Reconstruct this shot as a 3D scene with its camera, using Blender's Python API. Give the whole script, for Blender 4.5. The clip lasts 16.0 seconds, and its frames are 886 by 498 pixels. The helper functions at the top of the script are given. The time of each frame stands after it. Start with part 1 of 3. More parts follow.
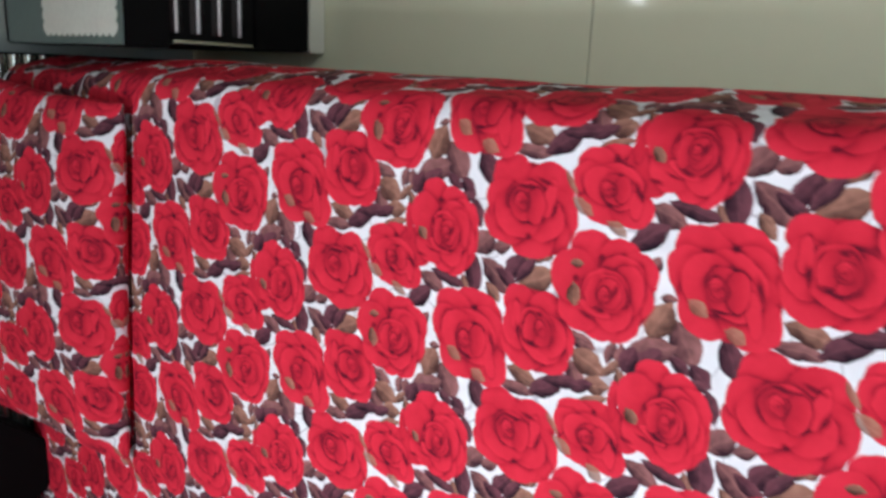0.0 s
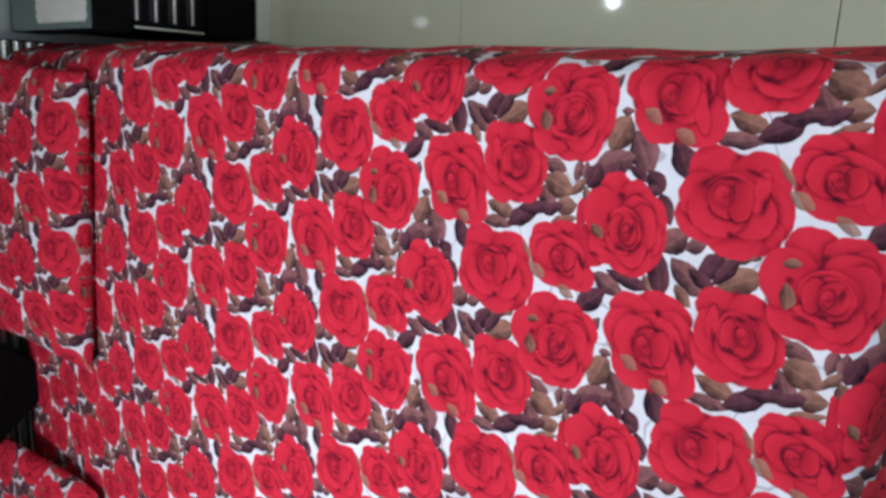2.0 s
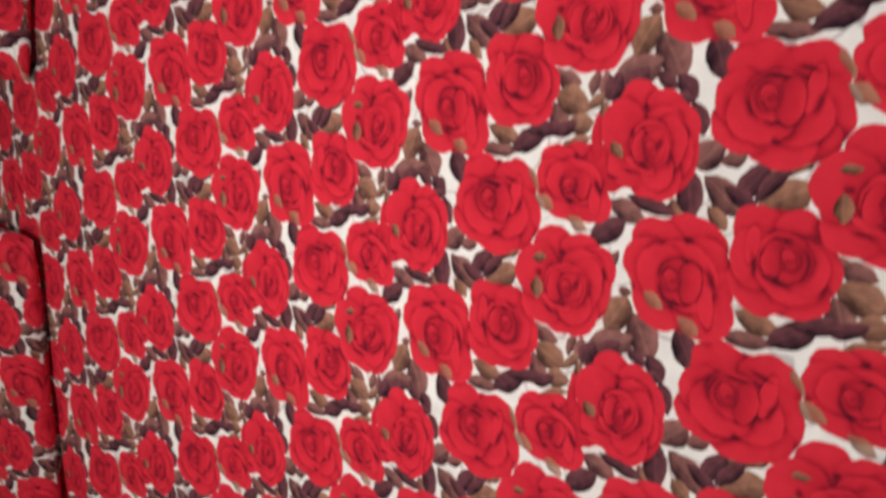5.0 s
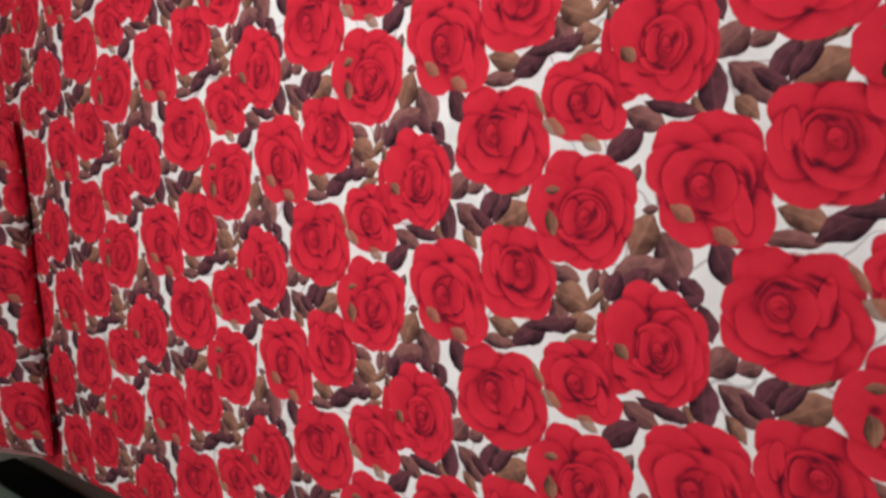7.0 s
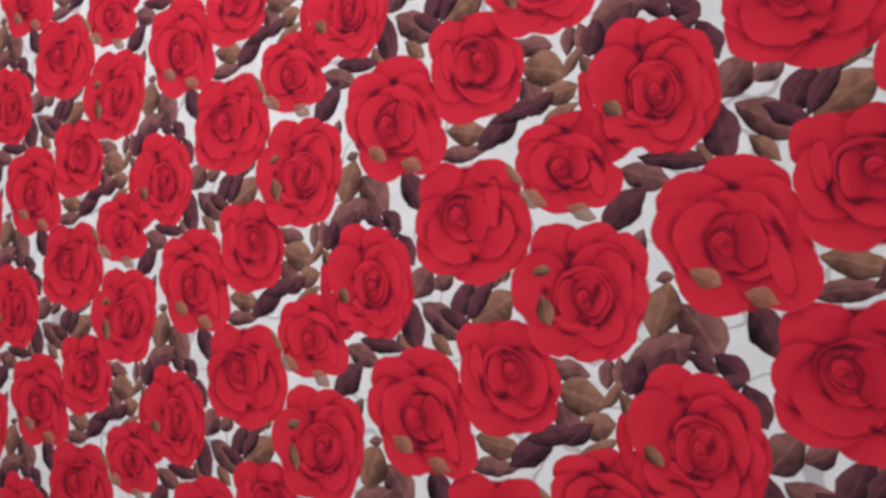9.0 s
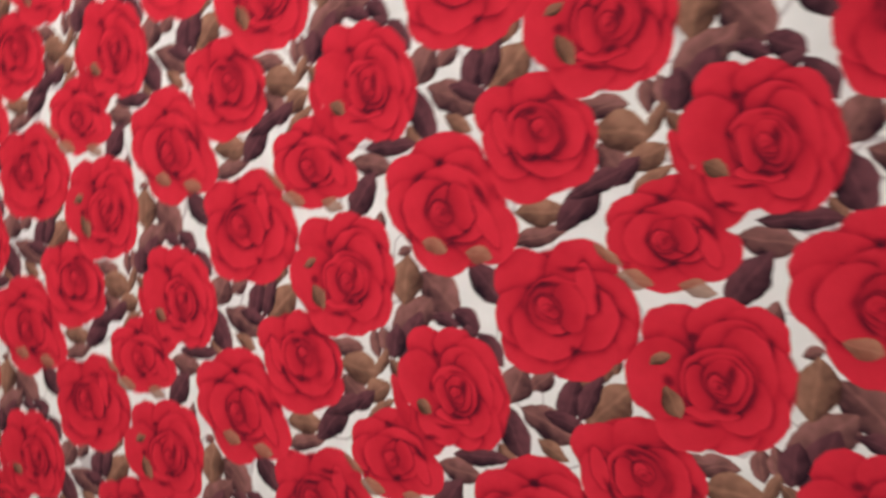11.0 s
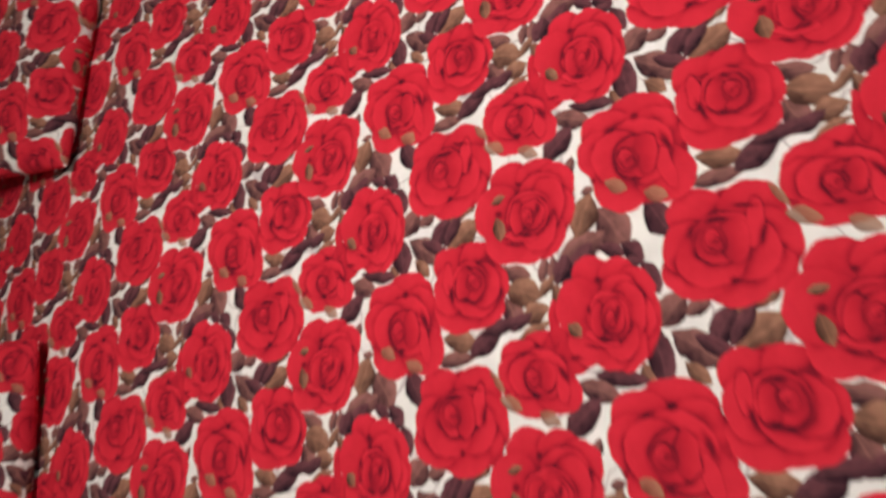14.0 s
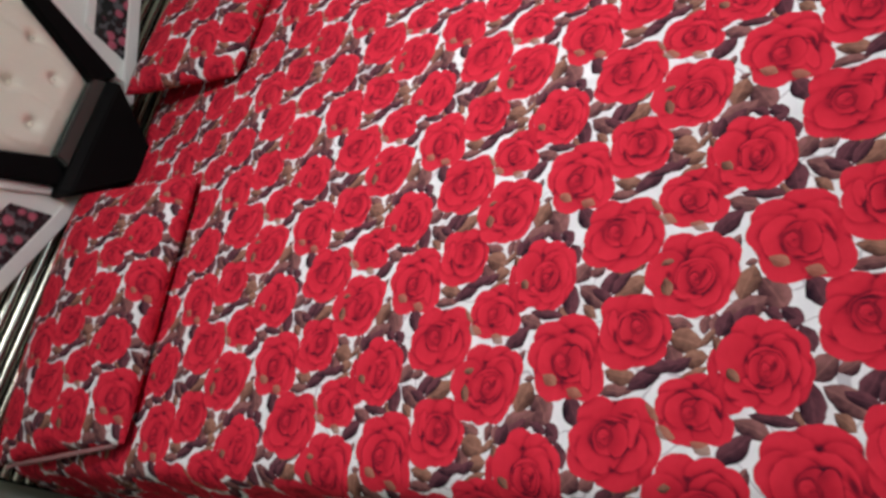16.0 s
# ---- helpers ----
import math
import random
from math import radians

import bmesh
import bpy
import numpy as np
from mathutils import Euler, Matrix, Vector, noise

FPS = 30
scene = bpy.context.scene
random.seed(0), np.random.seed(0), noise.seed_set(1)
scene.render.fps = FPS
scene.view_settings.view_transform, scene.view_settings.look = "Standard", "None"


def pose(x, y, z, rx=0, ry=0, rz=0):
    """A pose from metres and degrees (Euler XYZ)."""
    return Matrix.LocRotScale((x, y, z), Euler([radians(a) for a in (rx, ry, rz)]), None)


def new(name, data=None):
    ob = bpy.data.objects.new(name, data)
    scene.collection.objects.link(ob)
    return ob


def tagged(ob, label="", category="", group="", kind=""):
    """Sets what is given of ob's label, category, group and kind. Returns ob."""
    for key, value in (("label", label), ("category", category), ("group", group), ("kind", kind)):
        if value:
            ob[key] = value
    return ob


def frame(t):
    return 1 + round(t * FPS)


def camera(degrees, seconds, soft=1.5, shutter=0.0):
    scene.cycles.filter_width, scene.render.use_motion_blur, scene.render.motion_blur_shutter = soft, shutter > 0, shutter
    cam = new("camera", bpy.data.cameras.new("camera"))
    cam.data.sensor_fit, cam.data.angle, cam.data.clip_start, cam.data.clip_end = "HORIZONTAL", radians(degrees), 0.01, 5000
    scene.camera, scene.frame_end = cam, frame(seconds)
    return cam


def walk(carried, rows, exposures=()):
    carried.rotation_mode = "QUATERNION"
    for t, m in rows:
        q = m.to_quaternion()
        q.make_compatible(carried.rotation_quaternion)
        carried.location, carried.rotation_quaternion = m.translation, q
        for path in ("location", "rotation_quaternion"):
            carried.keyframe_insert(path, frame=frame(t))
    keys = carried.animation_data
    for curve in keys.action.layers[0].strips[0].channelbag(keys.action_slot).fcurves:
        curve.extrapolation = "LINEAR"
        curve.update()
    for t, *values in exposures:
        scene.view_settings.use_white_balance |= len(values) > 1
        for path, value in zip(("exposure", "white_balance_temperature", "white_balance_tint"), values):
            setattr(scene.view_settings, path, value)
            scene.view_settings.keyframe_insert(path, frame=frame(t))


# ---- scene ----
cam = camera(62.75, 16.0, soft=3.0, shutter=0.4)
PATH = [
    (0.0, pose(0.952, 0.382, 1.263, -11.52, 37.31, -86.82)),
    (0.5, pose(0.929, 0.221, 1.277, -13.37, 37.33, -92.25)),
    (1.0, pose(0.910, 0.064, 1.302, -12.05, 38.63, -92.13)),
    (1.5, pose(0.896, -0.018, 1.309, -11.37, 39.00, -87.89)),
    (2.0, pose(0.876, -0.075, 1.317, -9.92, 40.51, -86.42)),
    (2.5, pose(0.832, -0.096, 1.314, -8.73, 42.25, -83.70)),
    (3.0, pose(0.730, -0.064, 1.289, -9.58, 37.48, -79.98)),
    (3.5, pose(0.597, -0.012, 1.278, -8.63, 36.54, -78.24)),
    (4.0, pose(0.479, 0.005, 1.244, -4.72, 36.41, -76.84)),
    (4.5, pose(0.306, -0.002, 1.268, -6.69, 39.42, -83.20)),
    (5.0, pose(0.146, 0.006, 1.260, -7.86, 38.22, -85.49)),
    (5.2, pose(0.084, 0.031, 1.258, -9.80, 36.22, -85.24)),
    (7.3, pose(-0.364, 0.036, 1.207, -4.11, 38.50, -90.07)),
    (7.5, pose(-0.410, 0.034, 1.208, -2.65, 38.02, -89.37)),
    (8.0, pose(-0.531, 0.092, 1.197, -1.97, 35.12, -89.58)),
    (8.5, pose(-0.637, 0.171, 1.164, 1.92, 30.52, -92.19)),
    (8.7, pose(-0.659, 0.177, 1.146, 3.77, 30.23, -93.11)),
    (10.8, pose(-0.529, 0.249, 1.118, -5.78, 26.37, -113.54)),
    (11.0, pose(-0.513, 0.287, 1.108, -5.32, 27.15, -108.01)),
    (11.5, pose(-0.460, 0.359, 1.059, -5.22, 30.12, -95.56)),
    (12.0, pose(-0.408, 0.401, 1.045, -2.56, 30.59, -88.94)),
    (12.5, pose(-0.366, 0.422, 1.024, 1.63, 32.64, -87.90)),
    (13.0, pose(-0.311, 0.432, 1.021, 6.52, 32.90, -88.21)),
    (13.5, pose(-0.299, 0.416, 1.085, 10.20, 35.83, -91.26)),
    (14.0, pose(-0.470, 0.347, 1.196, 17.03, 35.82, -92.54)),
    (14.5, pose(-0.682, 0.251, 1.260, 21.25, 36.20, -85.86)),
    (15.0, pose(-0.828, 0.173, 1.279, 23.32, 37.21, -87.19)),
    (15.5, pose(-0.974, 0.108, 1.331, 27.82, 39.36, -84.82)),
    (16.0, pose(-1.084, 0.078, 1.368, 33.37, 36.85, -78.74)),
]
walk(cam, PATH, exposures=[
    (0.0, 0.22, 5530, 10), (0.5, 0.22, 5400, 10), (1.0, 0.18, 5500, 10), (1.5, 0.15, 5380, 10), (2.0, 0.06, 5280, 10), (2.5, 0.0, 5180, 10),
    (3.0, -0.05, 5645, 10), (3.5, -0.08, 6250, 10), (4.0, -0.12, 6345, 10), (4.5, -0.15, 6830, 10), (5.2, -0.15, 6830, 10), (7.5, -0.2, 6205, 10),
    (8.0, -0.2, 6020, 10), (8.7, -0.2, 5940, 10), (11.0, -0.18, 6730, 10), (12.0, -0.2, 6780, 10), (13.0, -0.24, 6930, 10), (14.0, -0.16, 7030, 10),
    (14.5, -0.05, 6730, 10), (15.0, -0.05, 6290, 10), (15.5, 0.0, 6080, 10), (16.0, 0.03, 6010, 10)])

# ---- world and lamps ----
world = bpy.data.worlds.new("world")
scene.world = world
world.use_nodes = True
wn = world.node_tree
sky = wn.nodes.new("ShaderNodeTexSky")
sky.sky_type = "NISHITA"
sky.sun_disc = False
sky.sun_elevation, sky.sun_rotation = radians(35), radians(200)
wn.links.new(sky.outputs[0], wn.nodes["Background"].inputs[0])
wn.nodes["Background"].inputs[1].default_value = 0.1

CEIL = 2.70


def area_lamp(name, m, sx, sy, watts, colour, spread=180):
    d = bpy.data.lights.new(name, "AREA")
    d.shape, d.size, d.size_y, d.energy, d.color = "RECTANGLE", sx, sy, watts, colour
    d.spread = radians(spread)
    ob = new(name, d)
    ob.matrix_world = m
    return ob


# main light added above mid bed; narrow spread keeps the bed's edges darker
area_lamp("added_main_glow", pose(0.00, 0.80, 2.655, 0, 0, 0), 0.60, 0.60, 12.5, (1.0, 0.97, 0.93), 95)
area_lamp("downlight_and_fill_glow", pose(1.43, 2.07, 2.66, 0, 0, 0), 0.05, 0.05, 0.5, (1.0, 0.94, 0.84), 120)
# fill added to lift the headboard's left half; no known lamp here
area_lamp("downlight_and_fill_glow", pose(-1.43, 2.07, 2.66, 0, 0, 0), 0.05, 0.05, 2.0, (1.0, 0.94, 0.84), 120)
# two more fills, added to brighten the floor beside the bed
for lamp_x, lamp_watts in ((-1.75, 3.0), (1.75, 6.0)):
    area_lamp("downlight_and_fill_glow", pose(lamp_x, 0.30, 2.66, 0, 0, 0), 0.10, 0.10, lamp_watts, (1.0, 0.97, 0.93), 90)
area_lamp("window_daylight", pose(0.95, -2.42, 1.5, 90, 0, 0), 1.15, 1.15, 17, (0.86, 0.93, 1.0))


# ---- node helpers ----
class Graph:
    """Adds nodes in order and returns their sockets."""

    def __init__(self, tree):
        self.t = tree

    def put(self, kind, **props):
        n = self.t.nodes.new(kind)
        for key, value in props.items():
            setattr(n, key, value)
        return n

    def feed(self, n, i, v):
        if isinstance(v, bpy.types.NodeSocket):
            self.t.links.new(v, n.inputs[i])
        elif v is not None:
            n.inputs[i].default_value = v

    def m(self, op, a, b=None, c=None, clamp=False):
        n = self.put("ShaderNodeMath", operation=op)
        for i, v in enumerate((a, b, c)):
            self.feed(n, i, v)
        if clamp:
            return self.m("MINIMUM", self.m("MAXIMUM", n.outputs[0], 0.0), 1.0)
        return n.outputs[0]

    def v(self, op, a, b=None, c=None):
        n = self.put("ShaderNodeVectorMath", operation=op)
        for i, v in enumerate((a, b, c)):
            self.feed(n, i, v)
        return n.outputs["Value"] if op in ("DOT_PRODUCT", "LENGTH", "DISTANCE") else n.outputs["Vector"]

    def mix(self, f, a, b, mode="MIX"):
        n = self.put("ShaderNodeMix", data_type="RGBA", blend_type=mode)
        self.feed(n, 0, f)
        self.feed(n, 6, a)
        self.feed(n, 7, b)
        return n.outputs[2]

    def step(self, x, lo, hi):
        n = self.put("ShaderNodeMapRange", interpolation_type="SMOOTHSTEP", clamp=False)
        self.feed(n, 0, x)
        self.feed(n, 1, lo)
        self.feed(n, 2, hi)
        return n.outputs[0]

    def noise(self, vec, scale, detail=2.0, rough=0.5, w=None):
        n = self.put("ShaderNodeTexNoise", noise_dimensions="4D" if w is not None else "3D")
        self.feed(n, 0, vec)
        if w is not None:
            self.feed(n, 1, w)
        n.inputs["Scale"].default_value = scale
        n.inputs["Detail"].default_value = detail
        n.inputs["Roughness"].default_value = rough
        return n

    def drift(self, vec, scale, w=None):
        """Noise as a vector."""
        a = self.put("ShaderNodeSeparateColor")
        self.feed(a, 0, self.noise(vec, scale, 1.5, 0.5, w).outputs[1])
        b = self.put("ShaderNodeCombineXYZ")
        for i in range(3):
            self.feed(b, i, a.outputs[i])
        return b.outputs[0]

    def ramp(self, f, stops):
        n = self.put("ShaderNodeValToRGB")
        els = n.color_ramp.elements
        while len(els) < len(stops):
            els.new(0.5)
        for e, (p, c) in zip(els, stops):
            e.position, e.color = p, (*c, 1)
        self.feed(n, 0, f)
        return n.outputs[0]


def material(name, colour, rough=0.5, metal=0.0, vary=0.12, scale=18.0, bump=0.15, bump_scale=120.0, coat=0.0, spread=0.12, sheen=0.0, spec=0.5):
    """A surface with grain and stains at two scales."""
    mat = bpy.data.materials.new(name)
    mat.use_nodes = True
    g = Graph(mat.node_tree)
    bsdf = mat.node_tree.nodes["Principled BSDF"]
    co = g.put("ShaderNodeTexCoord").outputs["Object"]
    big = g.noise(co, scale * 0.25, 3.0).outputs[0]
    fine = g.noise(co, scale * 4.0, 4.0, 0.6).outputs[0]
    both = g.m("MULTIPLY_ADD", fine, 0.4, g.m("MULTIPLY", big, 0.6))
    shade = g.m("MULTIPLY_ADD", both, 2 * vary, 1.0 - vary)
    col = g.v("SCALE", (0, 0, 0))
    col.node.inputs[0].default_value = colour
    g.feed(col.node, 3, shade)
    g.t.links.new(col, bsdf.inputs["Base Color"])
    g.t.links.new(g.m("MULTIPLY_ADD", both, spread, rough - spread * 0.5, clamp=True), bsdf.inputs["Roughness"])
    bsdf.inputs["Metallic"].default_value = metal
    bsdf.inputs["Coat Weight"].default_value = coat
    bsdf.inputs["Specular IOR Level"].default_value = spec
    bsdf.inputs["Sheen Weight"].default_value = sheen
    if bump:
        b = g.put("ShaderNodeBump")
        b.inputs["Strength"].default_value = bump
        b.inputs["Distance"].default_value = 0.001
        g.feed(b, "Height", g.noise(co, bump_scale, 3.0).outputs[0])
        g.t.links.new(b.outputs[0], bsdf.inputs["Normal"])
    return mat


# ---- printed cotton: red roses and brown and plum leaves on white ----
ROW = Vector((-0.2996, 0.0))       # one step of the repeat across the bed
STEP = Vector((-0.1346, 0.3118))   # one step of the repeat along the bed
HOME = Vector((0.778, 0.190))      # where the repeat starts on the bed

# the roses' hearts, in steps across and along
HEARTS = {"a": (0.989, 0.023), "c": (0.524, 0.260), "d": (0.544, 0.912), "b": (0.458, 0.653), "e": (0.046, 0.676), "f": (0.017, 0.387)}
# petals of each rose, back to front: place from the heart, angle, half length and half width in mm
OUTER_A = [(-7, -11, 55, 58, 55), (26, 15, 35, 32, 29), (20, -34, 27, 33, 31), (-14, -43, 3, 35, 30), (-35, -34, 83, 31, 24), (-42, -12, 84, 33, 25),
    (-25, 22, 79, 34, 29), (-2, 27, 53, 28, 26)]
INNER_A = [(-15, -26, 53, 29, 28, "m"), (-15, 8, 77, 33, 29, "m"), (2, -5, 78, 29, 24, "m"), (9, -35, 172, 23, 8, "r"), (-1, -1, 28, 22, 21, "i"),
    (-3, -16, 179, 22, 13, "i"), (0, 3, 6, 13, 11, "c")]
FOLDS_A = [(-3, -41, 168, 12, 4), (20, -2, 83, 12, 3), (-40, -9, 0, 4, 4), (28, -28, 74, 12, 3)]
OUTER_C = [(6, -6, 31, 62, 55), (46, -18, 72, 37, 24), (19, -32, 25, 32, 27), (35, 20, 58, 33, 27), (12, 29, 44, 31, 27), (-28, 12, 56, 32, 28), (-26,
    -34, 47, 34, 30)]
INNER_C = [(11, -11, 65, 37, 30, "m"), (4, 11, 30, 33, 29, "m"), (-5, -14, 53, 29, 25, "m"), (-20, -37, 12, 24, 8, "r"), (-0, -6, 25, 24, 21, "i"),
    (1, -18, 1, 22, 12, "i"), (0, 2, 20, 13, 11, "c")]
FOLDS_C = [(7, -40, 20, 14, 4), (44, -11, 45, 5, 5), (-24, -3, 80, 7, 3)]
OUTER_D = [(-4, 3, 28, 54, 46), (24, 27, 55, 29, 24), (22, -10, 38, 29, 24), (-6, -21, 28, 31, 27), (-29, -11, 66, 32, 25), (-29, 23, 53, 33, 28),
    (-4, 31, 11, 30, 23)]
INNER_D = [(-11, -3, 49, 34, 29, "m"), (-5, -15, 18, 27, 22, "m"), (1, 3, 47, 27, 23, "m"), (10, 34, 179, 19, 7, "r"), (-1, 3, 30, 22, 19, "i"), (-2,
    13, 0, 19, 10, "i"), (-0, -1, 18, 11, 9, "c")]
FOLDS_D = [(-10, 30, 14, 12, 3), (18, 3, 72, 6, 3), (-20, 10, 78, 11, 3)]
OUTER_B = [(6, 4, 100, 60, 58), (48, 21, 82, 28, 24), (45, -14, 83, 26, 22), (29, -34, 179, 27, 25), (1, -32, 168, 25, 23), (-26, -18, 167, 28, 25),
    (-31, 3, 120, 25, 24), (-22, 30, 101, 29, 27), (15, 42, 176, 33, 30)]
INNER_B = [(25, -16, 86, 27, 24, "m"), (9, -23, 176, 31, 21, "m"), (-18, -11, 158, 24, 22, "m"), (4, 1, 92, 29, 26, "m"), (-20, 13, 74, 21, 6, "r"),
    (1, -1, 111, 23, 23, "i"), (1, 15, 176, 19, 11, "i"), (2, -4, 175, 17, 15, "i"), (-0, 1, 175, 10, 8, "c")]
FOLDS_B = [(42, 10, 76, 4, 4), (-20, 4, 89, 5, 3), (-28, 22, 70, 11, 3), (12, 39, 176, 5, 5), (7, -11, 166, 9, 4)]
OUTER_E = [(-0, -1, 68, 47, 41), (32, -14, 78, 29, 17), (14, -26, 59, 23, 21), (24, 16, 74, 26, 20), (8, 23, 71, 24, 20), (-20, 10, 77, 25, 20), (-18,
    -27, 75, 26, 22), (23, -43, 53, 28, 26), (56, -28, 1, 25, 7)]
INNER_E = [(8, -9, 77, 29, 21, "m"), (3, 9, 66, 24, 21, "m"), (-3, -11, 75, 22, 18, "m"), (-14, -30, 10, 16, 7, "r"), (-0, -5, 62, 18, 16, "i"), (1,
    -14, 0, 15, 10, "i"), (0, 2, 55, 10, 9, "c")]
FOLDS_E = [(1, -33, 26, 11, 4), (-18, 0, 81, 5, 3), (34, -5, 18, 4, 4)]
OUTER_F = [(4, -4, 12, 57, 47), (48, 16, 42, 25, 22), (42, -12, 43, 23, 20), (24, -28, 10, 26, 21), (-2, -27, 10, 24, 19), (-27, -14, 5, 27, 21),
    (-29, 3, 13, 23, 20), (-18, 25, 20, 26, 23), (19, 34, 9, 32, 25)]
INNER_F = [(22, -13, 33, 24, 21, "m"), (6, -19, 0, 30, 18, "m"), (-19, -8, 9, 23, 19, "m"), (4, 1, 25, 26, 23, "m"), (-18, 11, 65, 18, 6, "r"), (1,
    -1, 15, 22, 19, "i"), (2, 12, 179, 18, 9, "i"), (2, -3, 4, 17, 12, "i"), (-0, 0, 3, 10, 7, "c")]
FOLDS_F = [(43, 10, 64, 5, 4), (6, -9, 169, 8, 4), (-20, 6, 79, 7, 3), (-25, 21, 71, 10, 2), (14, 23, 179, 6, 3), (-34, 40, 81, 8, 3)]
# leaves: steps across and along, angle, half length and half width in mm
LEAVES_DUSKY = [(0.633, 0.725, -106, 20, 10), (0.770, 0.746, -157, 21, 12), (0.693, 0.614, -12, 15, 7), (0.720, 0.573, 3, 16, 8), (0.714, 0.419, -136,
    18, 9), (0.714, 0.345, -151, 28, 18), (0.717, 0.466, -64, 32, 17), (0.108, 0.189, -43, 21, 15), (0.150, 0.107, -66, 14, 9), (0.274, 0.120, -129,
    32, 15), (0.792, 0.001, -92, 29, 9), (0.217, 0.449, -114, 24, 12), (0.392, 0.485, -27, 15, 7), (0.524, 0.424, -87, 9, 5), (0.593, 0.763, -106, 15,
    5)]
LEAVES_BROWN = [(0.723, 0.698, -113, 25, 16), (0.825, 0.661, -79, 18, 12), (0.885, 0.666, -72, 21, 6), (0.762, 0.607, -42, 17, 6), (0.830, 0.561,
    -157, 18, 8), (0.262, 0.283, -158, 12, 7), (0.601, 0.447, -25, 25, 17), (0.330, 0.943, -63, 28, 17), (0.236, 0.952, -74, 23, 7), (0.244, 0.895,
    -31, 9, 5), (0.338, 0.140, -137, 16, 8), (0.737, 0.976, -107, 25, 12)]
LEAVES_PLUM = [(0.821, 0.717, -60, 17, 8), (0.766, 0.486, -40, 30, 13), (0.739, 0.543, -23, 18, 11), (0.794, 0.355, -122, 16, 7), (0.843, 0.284, -134,
    16, 10), (0.880, 0.291, -88, 12, 7), (0.967, 0.238, -159, 20, 10), (0.796, 0.190, -155, 26, 14), (0.249, 0.045, -33, 24, 12), (0.276, 0.989, -37,
    25, 8), (0.292, 0.076, -123, 22, 8), (0.805, 0.866, -60, 29, 13), (0.787, 0.802, -82, 28, 9), (0.224, 0.240, -172, 31, 14), (0.222, 0.366, -104,
    30, 9), (0.271, 0.516, -52, 27, 14)]
LEAVES_TAN = [(0.079, 0.779, -120, 16, 8), (0.971, 0.831, -146, 16, 4), (0.208, 0.635, -122, 15, 7), (0.581, 0.321, -124, 14, 8), (0.707, 0.191, -117,
    14, 8)]
LEAVES_BLOTCH = [(0.301, 0.780, -80, 10, 5), (0.421, 0.782, -170, 15, 8), (0.975, 0.512, -140, 11, 7)]

ROSES = (("a", OUTER_A, INNER_A, FOLDS_A), ("c", OUTER_C, INNER_C, FOLDS_C), ("d", OUTER_D, INNER_D, FOLDS_D),
         ("b", OUTER_B, INNER_B, FOLDS_B), ("e", OUTER_E, INNER_E, FOLDS_E), ("f", OUTER_F, INNER_F, FOLDS_F))


def patch_group():
    """A soft oval: place on the cloth, centre, turn, size, inner and outer edge -> cover."""
    tree = bpy.data.node_groups.new("oval_print", "ShaderNodeTree")
    for nm in ("p", "centre", "turn", "size"):
        tree.interface.new_socket(nm, in_out="INPUT", socket_type="NodeSocketVector")
    for nm in ("inner", "outer"):
        tree.interface.new_socket(nm, in_out="INPUT", socket_type="NodeSocketFloat")
    tree.interface.new_socket("cover", in_out="OUTPUT", socket_type="NodeSocketFloat")
    g = Graph(tree)
    gi = g.put("NodeGroupInput").outputs
    mp = g.put("ShaderNodeMapping", vector_type="TEXTURE")
    for k in range(4):
        g.feed(mp, k, gi[k])
    g.feed(g.put("NodeGroupOutput"), 0, g.step(g.v("LENGTH", mp.outputs[0]), gi[5], gi[4]))
    return tree


def petal_group():
    """Lays one petal over those below it, which it shades along its rim: place on the cloth, centre, turn, size, outward
    direction, tone and cover so far, own tone, its rise towards the rim, depth of the shade and its local strength -> tone, cover."""
    tree = bpy.data.node_groups.new("petal_print", "ShaderNodeTree")
    for nm in ("p", "centre", "turn", "size", "out"):
        tree.interface.new_socket(nm, in_out="INPUT", socket_type="NodeSocketVector")
    for nm in ("tone", "cover", "own", "rise", "depth", "power"):
        tree.interface.new_socket(nm, in_out="INPUT", socket_type="NodeSocketFloat")
    for nm in ("tone", "cover"):
        tree.interface.new_socket(nm, in_out="OUTPUT", socket_type="NodeSocketFloat")
    g = Graph(tree)
    gi = g.put("NodeGroupInput").outputs
    mp = g.put("ShaderNodeMapping", vector_type="TEXTURE")
    # a hair's shift by the tone so far keeps the petals in order, one at a time
    g.feed(mp, 0, g.v("MULTIPLY_ADD", gi[5], (1e-7, 1e-7, 0.0), gi[0]))
    for k in range(1, 4):
        g.feed(mp, k, gi[k])
    q = mp.outputs[0]
    r = g.v("LENGTH", q)
    inside = g.step(r, 1.035, 0.965)
    shade = g.step(r, 1.42, 0.90)
    under = g.m("MULTIPLY", gi[5], g.m("SUBTRACT", 1.0, g.m("MULTIPLY", g.m("MULTIPLY", g.m("MULTIPLY", shade, shade), gi[10]), gi[9])))
    own = g.m("MULTIPLY_ADD", g.v("DOT_PRODUCT", q, gi[4]), gi[8], gi[7])
    go = g.put("NodeGroupOutput")
    g.feed(go, 0, g.m("MULTIPLY_ADD", inside, g.m("SUBTRACT", own, under), under))
    g.feed(go, 1, g.m("MAXIMUM", gi[6], inside))
    return tree


